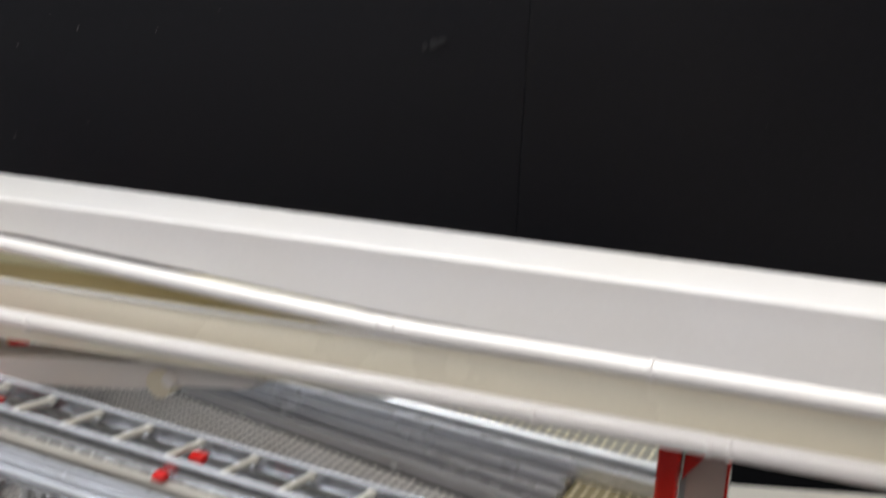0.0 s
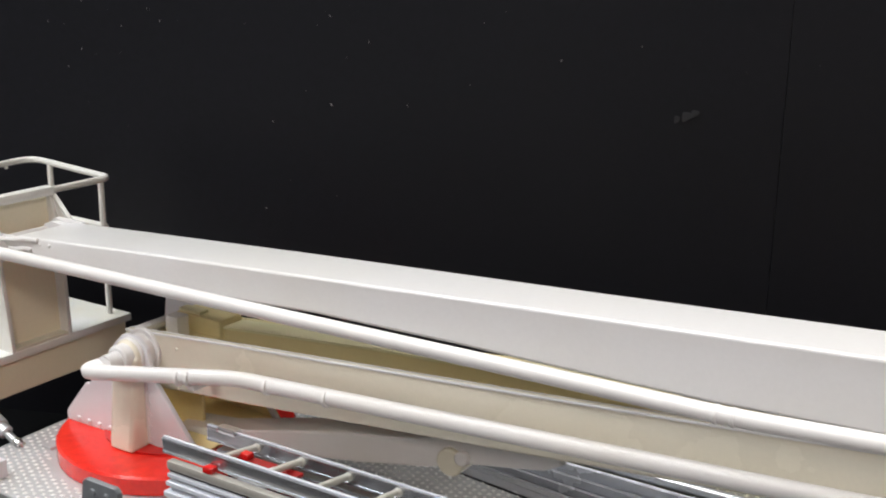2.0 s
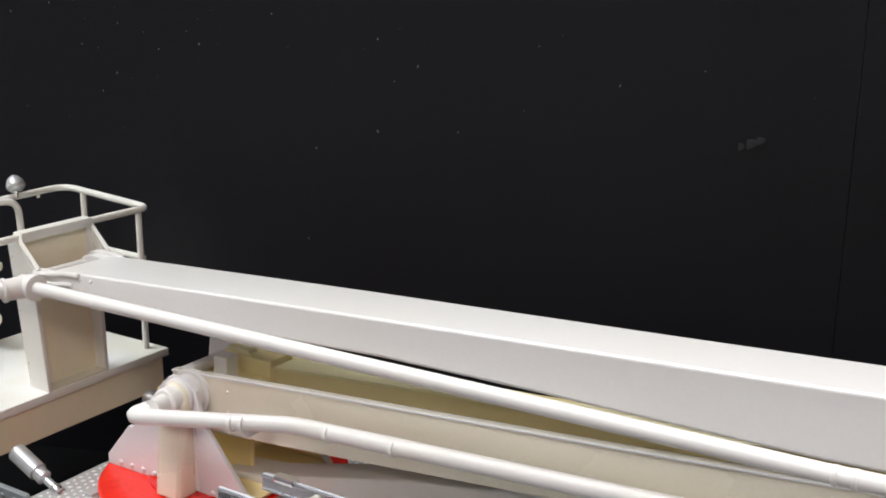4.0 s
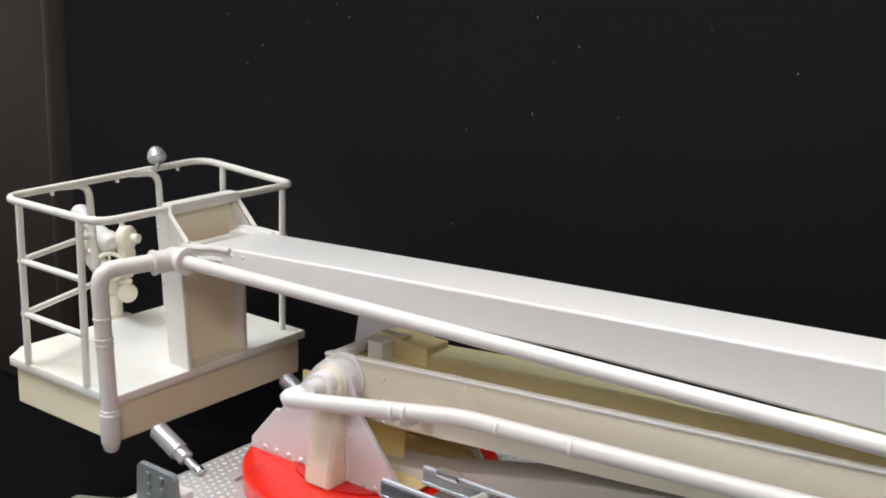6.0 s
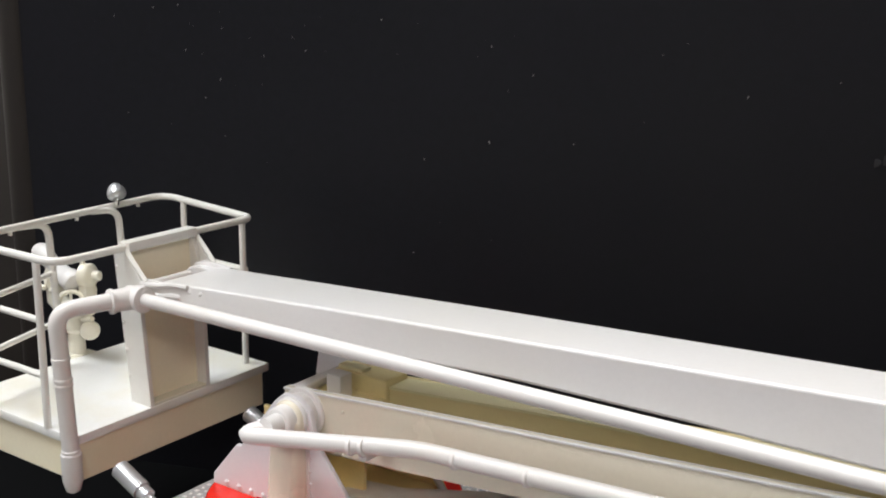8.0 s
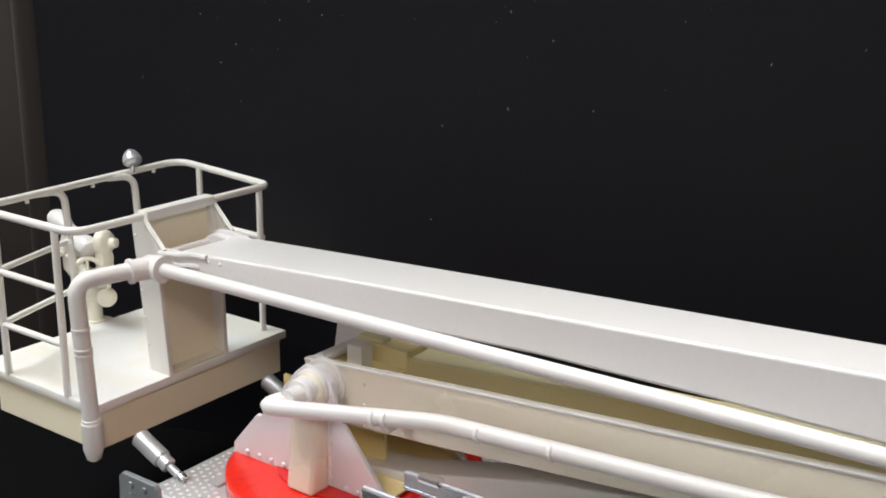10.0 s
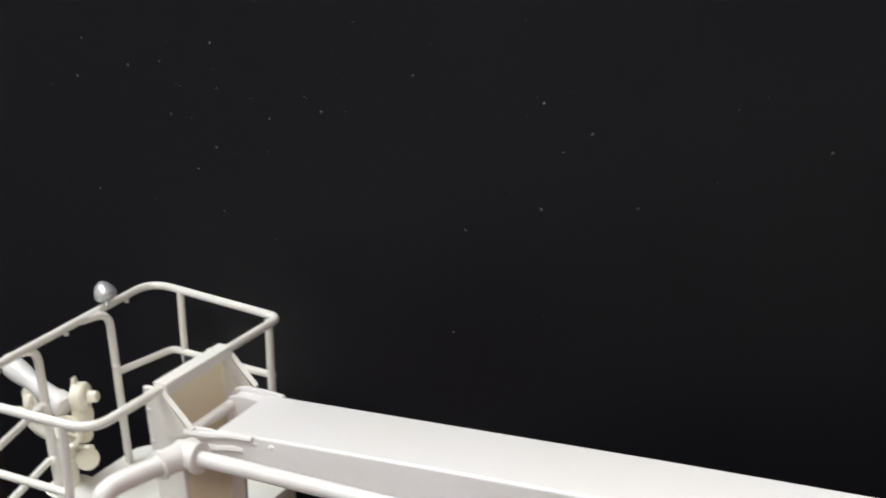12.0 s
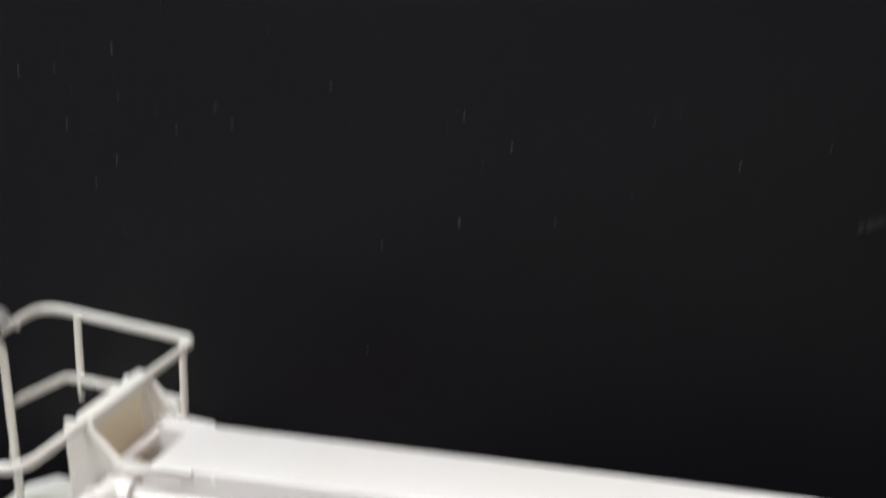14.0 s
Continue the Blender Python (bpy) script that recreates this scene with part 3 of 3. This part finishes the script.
lid = [(x + 2, z + 0.15) for x, z in FT[1:]] + [(x + 2, z - 0.6) for x, z in FT[:0:-1]]
part("lid", prism(lid, "y", 5.2, 12.95, 0.15), LITYELLOW, lower, "yellow lid along the far wall, coloured as if lit")
part("end_plate", box(-12.8, -11.4, -9.7, 13.1, 22, 34.6, 0.2), WHITE, lower)
part("end_cap", box(-12.7, -9.5, -9.5, 12.9, 33.4, 34.9, 0.3), WHITE, lower)
part("stop_block", box(-5.4, -0.8, -4.0, 0.4, 31.6, 38.2, 0.3), WHITE, lower)
part("cross_plate", box(-11.4, 7, -9.7, 13.1, 30.4, 31.8, 0.2), YELLOWED, lower)
part("cross_block", box(-9.4, 7.0, 4, 12.9, 31.7, 36.4, 0.4), YELLOWED, lower)
part("tab", box(-9.2, -1.2, 5.0, 8.4, 36.3, 37.3, 0.3), LITYELLOW, lower, "yellow tab on the block, coloured as if lit")
for x, z in ((6, 33), (6, 27.5), (6, 22)):
    part("rivet", dome((x, -11.2, z), 0.5, (0, -1, 0)), IVORY, lower)
part("pipe_bracket", box(16.8, 19.2, -19, -11, 26.5, 29, 0.6), WHITE, lower)

# pivot with its flanges, and the lower water pipe
PIV = (-6, 30.4)
part("pivot", lathe((PIV[0], -11, PIV[1]), (0, -1, 0), [(0, 6.3), (1.0, 6.3), (1.3, 6.0), (1.31, 5.0), (5.6, 5.0), (5.9, 4.7), (5.91, 3.9), (9.6, 3.8), (10, 3.4), (10.01, 2.5), (14, 2.4)], 28), CREAM, lower, "cream swivel joint of stacked rings")
pipe = part("lower_pipe", tube(rounded([(PIV[0], -22, PIV[1]), (-12.0, -27.7, 28.2), (33, -17.6, 32.9), (330, -17, 51.2)], 4, 6), 2.0, 18), CREAM, lower, "cream water pipe along the lower boom")


def band(at, d, r, parent, mat=None, grow=0.2):
    return part("band", lathe(Vector(at) - Vector(d).normalized() * 0.5, d, [(0, r), (0.15, r + grow), (0.85, r + grow), (1.0, r)], 20), mat or CREAM, parent)


LD = (301, 1, 18.8)
for x in (43, 61, 184, 215.5, 219):
    band((x, -18 + (x - 29) / 301, 32.4 + (x - 29) * 0.0625), LD, 2.0, pipe, grow=0.12)
for x in (17, 20):
    band((x, -27.5 + (x + 11) * 0.2111, 28.0 + (x + 11) * 0.1056), (45, 9.5, 4.75), 2.0, pipe)

# lift cylinder under the boom
ram = thing("lift_cylinder", (50, 0, 12), "cream hydraulic lift cylinder slung under the lower boom", "cylinder")
part("barrel", prism([(-2, 6.2), (12, 6.4), (36, 8.6), (60, 12.6), (80, 16.8), (92, 20.6), (111, 24.2), (116, 27), (112, 31), (89, 27.5), (77, 23.4), (55, 19.6), (35, 15.0), (12, 9.2), (-2, 7.6)], "y", -5, 5, 1.6), CREAM, ram)
part("boss", rod((87.2, -6.4, 20.4), (87.2, 6, 20.4), 3.5, 20, bev=0.5), IVORY, ram, "round cream pivot boss")
part("pin", rod((90.6, -7.0, 22.4), (90.6, -5.0, 22.4), 1.7, 14, bev=0.3), CREAM, ram)

# ---- upper boom ----
upper = thing("upper_boom", (120, 1, 60), "glossy white upper boom of the snorkel with its basket yoke", "boom")
UT = [(-54.5, 54.95), (25, 59.6), (126, 65.3), (232, 71.3), (330, 76.9)]
UB = [(330, 61.5), (232, 56.3), (150, 53.1), (112, 52.9), (92, 52.9), (54, 52.4), (25, 51.0), (-54.5, 47.0)]
beam = prism(UT + UB, "y", -12.4, 7.4, 0.0)
fold_at, fold_no = Vector((-30, 0, 53.7)), Vector((-8, 0, 270)).normalized()
bmesh.ops.bisect_plane(beam, geom=beam.verts[:] + beam.edges[:] + beam.faces[:], plane_co=fold_at, plane_no=fold_no)
bmesh.ops.bisect_plane(beam, geom=beam.verts[:] + beam.edges[:] + beam.faces[:], plane_co=(0, 0, 0), plane_no=(1, 0, 0))
bmesh.ops.bisect_plane(beam, geom=beam.verts[:] + beam.edges[:] + beam.faces[:], plane_co=(40, 0, 0), plane_no=(1, 0, 0))
bmesh.ops.bisect_plane(beam, geom=beam.verts[:] + beam.edges[:] + beam.faces[:], plane_co=(120, 0, 0), plane_no=(1, 0, 0))
for v in beam.verts:
    if v.co.y < 0:
        over = (v.co - fold_at).dot(fold_no)
        inset = 0.10 * max(0, 1.3 + 0.0275 * (v.co.x + 30)) if over < 0.1 else 0
        v.co.y -= max(0, v.co.x) * 0.008 + 0.15 * min(max(0, -over), 9) - inset
    else:
        v.co.y -= v.co.x * 0.016 + 0.013 * max(0, min(v.co.x, 120) - 40)
        v.co.z -= 0.3
part("beam", bevel(beam, 0.7, 3), WHITE, upper)
for z0, z1, x1 in ((52.4, 54.6, -44.5), (49.8, 51.6, -47), (47.2, 48.4, -47)):
    bar = rounded([(-62, -13.0, z0 + 0.8), (-58, -13.1, z0 + 1.2), (-54, -13.0, z1 - 0.6), (-50, -13.1, z1 + 0.4), (x1, -12.7, z1 + 0.4)], 2, 4)
    part("hinge_strap", tube(bar, 0.75, 8), WHITE, upper)
lug = [(-64.6, 49.4), (-65.0, 52.6), (-63.6, 54.6), (-61.0, 55.4), (-56, 55.5), (-50, 55.2), (-50, 50.6), (-58, 48.6), (-62, 48.4)]
part("yoke", prism(lug, "y", 7.6, 9.0, 0.5), WHITE, upper)
part("yoke", prism([(x + 0.6 if x < -60 else x - 3, z - 0.7) for x, z in lug], "y", 4.4, 5.6, 0.4), WHITE, upper)
part("yoke", prism([(x, z - 0.8) for x, z in lug], "y", -12.5, -11.4, 0.5), WHITE, upper)
part("yoke_web", box(-61.5, -54, 5.5, 7.7, 53.2, 54.4, 0.3), WHITE, upper)
for x, z in ((-44, 53.8), (-40, 54.0), (-44, 48.6), (-40, 48.9)):
    part("rivet", dome((x, -12.4, z), 0.6, (0, -1, 0)), WHITE, upper)
part("axle", rod((-62.6, -12.4, 52.0), (-62.6, 5.0, 52.0), 1.25, 16, bev=0.4), CREAM, upper, "cream axle between the yoke arms")

upipe = part("upper_pipe", tube(rounded([(-57, -19, 51.6), (157, -23.2, 55.3), (330, -23.6, 65.1)], 8, 6), 1.75, 18), CREAM, upper, "cream water pipe along the upper boom")
for x in (154.3, 157.6):
    band((x, -23.1, 55.25 + (x - 156) * 0.03), (1, 0, 0.03), 1.75, upipe)
band((205.6, -23.3, 58.05), (1, 0, 0.057), 1.75, upipe)

# ---- basket ----
basket = thing("rescue_basket", (-90, 2, 3), "white rescue basket with tubular rails at the boom tip", "basket")
FX0, FX1, FY0, FY1 = -116.0, -65.2, -34.8, 37.6


def tray(inset, z0, z1, bev):
    a, b, c, d = FX0 + inset, FX1 - inset, FY0 + inset, FY1 - inset
    return prism([(a + 5, c), (b, c), (b, d), (a + 5, d), (a, d - 7), (a, c + 7)], "z", z0, z1, bev)


part("floor", tray(0, 13.4, 16, 0.4), FLOORWHITE, basket, "white basket floor with faint yellow stains")
part("skirt", tray(1.4, 2.4, 13.5, 0.4), CREAMPANEL, basket, "cream skirt under the floor")
RX0, RX1, RY0, RY1, RZ = -112.2, -68.6, -34.4, 34.8, 62.0
part("top_rail", tube(rounded([(-109.8, RY0, RZ), (RX1, RY0, RZ), (-68.2, RY1, RZ), (-115.6, 42.4, RZ)], (6, 6, 3.4, 8), 6, True), 1.1, 12, closed=True, flat=0.9, up=(0, 0, 1)), BASKETWHITE, basket)
LEVELS = (45.6, 30.4)
for x, y in ((-102.4, RY0), (-76.4, RY0), (-104.0, 40.4), (-70.6, RY1 - 1.6)):
    low = 38.5 if x < -103 and y > 0 else 15.8
    part("post", tube([(x, y, low), (x, y, low + 3), (x, y, RZ - 0.5)], [0.7 if low > 20 else 1.0, 1.0, 1.0], 12), BASKETWHITE, basket)
for y in (21.0, -4.8):
    part("hoop_post", tube(rounded([(RX0 - 0.3 - max(0, y) * 0.05, y - 9, RZ - 0.4), (RX0, y, RZ - 0.9), (RX0 + 0.3, y + 2.0, 15.8)], 7, 7), 1.1, 12), BASKETWHITE, basket)
for z in LEVELS:
    part("mid_rail", rod((-103.4, RY0, z), (-77, RY0, z), 0.92, 10), BASKETWHITE, basket)
    part("mid_rail", rod((-103.0, RY0, z), (RX0, -5, z), 0.92, 10), BASKETWHITE, basket)
    for y in (23.0, -2.8):
        part("knob", dome((RX0 + 0.4, y - 1.5, z), 1.2, (0, -1, 0), sides=10), BASKETWHITE, basket)
part("mid_rail", tube(rounded([(RX0, 21.4, 43.6), (-108.6, 41.0, 43.6), (-70.6, RY1 - 0.6, 45.6)], 2.0, 5), 1.0, 10), BASKETWHITE, basket)
for y in (-18, 6, 31):
    x = -109.8 - (y + 34.4) * 0.0755
    part("lug", rod((x, y, RZ - 2.0), (x, y, RZ - 0.5), 0.6, 8), BASKETWHITE, basket)

# back panel that carries the basket on the boom
part("back_panel", prism([(-7.6, 13), (12.2, 13), (10.8, 61.4), (-11.4, 61.4)], "x", -70.2, -69.2, 0.2), CREAMPANEL, basket, "warm cream back panel")
part("panel_cap", box(-70.4, -66.6, -12.6, 11.8, 60.8, 63.5, 0.4), BASKETWHITE, basket)
part("panel_foot", box(-72.8, -65.6, -7.8, 12.6, 13.2, 16.8, 0.3), IVORY, basket)
for name, ya, yb in (("flange", -12.6, -11.2), ("flange", 10.6, 12.0)):
    tilt = 3.9 if ya < 0 else 1.4
    bm = prism([(-73.5, 14.5), (-65.4, 13.2), (-65.0, 50), (-68, 61.6), (-73.5, 61.6)], "y", ya, yb, 0.25)
    for v in bm.verts:
        v.co.y += tilt * (63 - v.co.z) / 50
    part(name, bm, BASKETWHITE, basket)
for y, ye in ((-12.6, -13.0), (12.2, 11.6)):
    part("gusset", tube([(-68.5, y, 62.0), (-60, ye, 54.2)], 0.95, 4, flat=0.7), BASKETWHITE, basket)
    part("gusset_web", prism([(-68.5, 50), (-61, 52.5), (-68.0, 60.5)], "y", y - 0.3, y + 0.3, 0.1), BASKETWHITE, basket)
for z in (56, 48, 40, 32, 24):
    part("rivet", dome((-72.6, -12.5 + 3.9 * (63 - z) / 50, z), 0.55, (0, -1, 0)), BASKETWHITE, basket)

# basket water pipe at the corner
bpipe = part("corner_pipe", tube(rounded([(-57, -17.5, 51.9), (-64.6, -38.0, 51.0), (-63.8, -36.6, 6)], 4.5, 6), 2.2, 18), CREAM, basket, "cream water pipe down the basket corner")
part("pipe_bell", lathe((-63.9, -36.8, 13.2), (0, 0, -1), [(0, 2.3), (0.6, 2.7), (8, 2.6), (10.6, 1.9), (11.2, 1.1)], 20), CREAM, basket, "cream bell end of the pipe")
for z in (38.5, 33.0, 31.5, 13.4):
    band((-64.55 + (50.8 - z) * 0.018, -38.0 + (50.8 - z) * 0.031, z), (0.018, 0.031, -1), 2.2, bpipe)
part("tee", lathe((-60.0, -25.2, 51.4), (3.0, 9.0, 0.1), [(0, 2.6), (0.2, 3.3), (1.0, 3.3), (1.2, 2.9), (7.5, 3.1), (9.5, 2.9), (10.5, 2.0)], 22), CREAM, basket, "cream pipe tee")
part("tee", lathe((-60.5, -19.0, 51.5), (1, 0, 0.02), [(0, 2.2), (0.8, 3.0), (5.6, 3.0), (5.8, 3.5), (6.8, 3.5), (7.0, 2.6)], 22), CREAM, basket, "cream pipe tee")

# search lamp on the rail
lamp = thing("search_lamp", (-113.6, 21.4, 62.9), "chrome bullet search lamp on the basket rail", "lamp")
part("shell", lathe((-112.6, 21.4, 65.0), (-0.6, 0.2, 0.78), [(0, 2.6), (0.4, 2.95), (1.3, 2.95), (2.6, 2.5), (3.8, 1.7), (4.5, 0.7)], 24), LAMPMETAL, lamp)
part("lens", lathe((-112.5, 21.4, 64.9), (0.6, -0.2, -0.78), [(0, 2.6), (0.4, 2.1), (0.6, 1.0)], 20), LAMPMETAL, lamp, "polished lens")
part("stem", rod((-113.8, 21.8, 62.0), (-112.8, 21.5, 65.4), 0.8, 10), CHROME, lamp)

# water monitor
def handwheel(at, n, r):
    n = Vector(n).normalized()
    a = n.orthogonal().normalized()
    b = n.cross(a)
    at = Vector(at)
    ring = [at + r * (math.cos(q) * a + math.sin(q) * b) for q in [2 * math.pi * k / 18 for k in range(18)]]
    bm = tube(ring, 0.75, 8, closed=True)
    for k in range(3):
        q = 2 * math.pi * k / 3
        tube([at, at + r * (math.cos(q) * a + math.sin(q) * b)], 0.5, 6, bm=bm)
    tube([at - n * 3, at + n * 0.6], 0.8, 8, bm=bm)
    return bm


MX, MY = -119.0, 7.7
monitor = thing("water_monitor", (MX, MY, 16), "cream water monitor with white nozzle and handwheels on basket floor", "monitor")
part("base", lathe((MX, MY, 15.6), (0, 0, 1), [(0, 3.4), (0.7, 3.4), (1.0, 2.7), (7.5, 2.6), (8.0, 3.4), (9.2, 4.6), (13.6, 4.8), (15.0, 4.2), (16.4, 3.4)], 24), BONE, monitor)
part("yoke_arm", prism([(-129.6, 31), (-125.2, 29), (-124.8, 39), (-126.0, 43.4), (-128.6, 44.2), (-130.2, 41)], "y", MY - 2.6, MY + 2.6, 1.0), BONE, monitor)
part("yoke_bridge", tube(rounded([(-127, MY, 31.5), (MX, MY, 29.4), (-112, MY, 32.5)], 4, 5), 2.9, 16), BONE, monitor)
part("yoke_arm", prism([(-114, 31), (-110.4, 33), (-109.8, 38), (-111, 41), (-114, 41)], "y", MY - 2.2, MY + 2.2, 0.9), BONE, monitor)
part("trunnion", lathe((-114.2, MY, 42.2), (0.95, 0.30, 0.06), [(0, 3.0), (0.4, 3.8), (2.8, 3.9), (3.6, 3.3), (4.2, 1.6), (6.2, 1.5), (6.6, 0.9)], 24), BONE, monitor, "cream trunnion disc with a stub")
part("trunnion", lathe((-125.4, MY, 38.4), (-0.97, 0.2, 0), [(0, 3.2), (0.3, 4.2), (2.6, 4.2), (3.0, 3.4)], 22), BONE, monitor, "cream trunnion disc")
for x, z in ((-129.6, 36.6), (-124.2, 36.4)):
    part("stud", rod((x - 1.6, MY - 3.4, z), (x + 1.6, MY - 3.8, z), 0.9, 10, bev=0.3), BONE, monitor)
part("barrel", lathe((-115.2, MY - 2.6, 40.2), (-0.94, 0.14, 0.30), [(-0.9, 1.5), (-0.3, 2.9), (0.8, 3.4), (3.4, 3.3), (4.4, 2.7), (10, 2.4), (13.5, 2.3), (15, 2.7), (18.6, 3.1), (21.0, 3.0), (22.2, 2.4), (22.6, 1.2)], 24), WHITE, monitor, "white flared nozzle")
part("fin", prism([(-114.6, 44), (-112.6, 44), (-113.2, 48.2), (-114.4, 47.4)], "y", MY - 0.6, MY + 0.6, 0.3), BONE, monitor)
part("handwheel", handwheel((-114.2, MY - 4.6, 34.0), (0.62, -0.75, 0.2), 4.0), BONE, monitor)
part("handwheel", lathe((-111.4, MY - 0.6, 25.2), (0.85, -0.5, 0.1), [(-5.4, 0.9), (-0.2, 1.1), (0, 2.7), (0.4, 3.1), (1.1, 2.9), (1.5, 1.6)], 22), BONE, monitor, "small cream valve disc")
part("lever", tube([(-113.5, MY - 1.5, 28.6), (-107.8, MY - 2.2, 30.0)], 0.8, 8), BONE, monitor)
part("stain_ring", lathe((MX + 1, MY - 1, 16), (0, 0, 1), [(-0.36, 6.4), (-0.26, 5.9)], 24), BONE, monitor, "yellowed glue ring on the floor")

# small dark clip on the back corner
tagged(part("rail_clip", box(-103.2, -99.4, 38.6, 40.4, 40.6, 43.2, 0.4), BLACKPLASTIC), "small black clip hung on the basket mid rail", "clip")

# chrome struts between the deck end and the basket
for y in (-28.0, 19.5):
    strut = thing("support_strut", (-40, y, 0), "chrome support strut leaning from the deck end to the basket", "strut", group="chrome struts")
    a, d = Vector((-40.0, y, 0.2)), Vector((-17.0, 0, 7.6)).normalized()
    part("foot", lathe(a, (0, 0, 1), [(0, 1.8), (0.4, 1.7), (0.6, 0.9)], 14), CHROME, strut)
    part("rod", tube([a, a + d * 9], 1.1, 14), LAMPMETAL, strut)
    part("ball", lathe(a + d * 0.4, d, [(-1.4, 0.6), (-0.8, 1.4), (0.6, 1.6), (1.6, 1.2)], 14), CHROME, strut)
    part("sleeve", lathe(a + d * 5.5, d, [(0, 1.5), (0.3, 2.1), (3.0, 2.0), (3.1, 2.55), (12, 2.55), (12.4, 2.2), (13, 1.4)], 18), LAMPMETAL, strut)
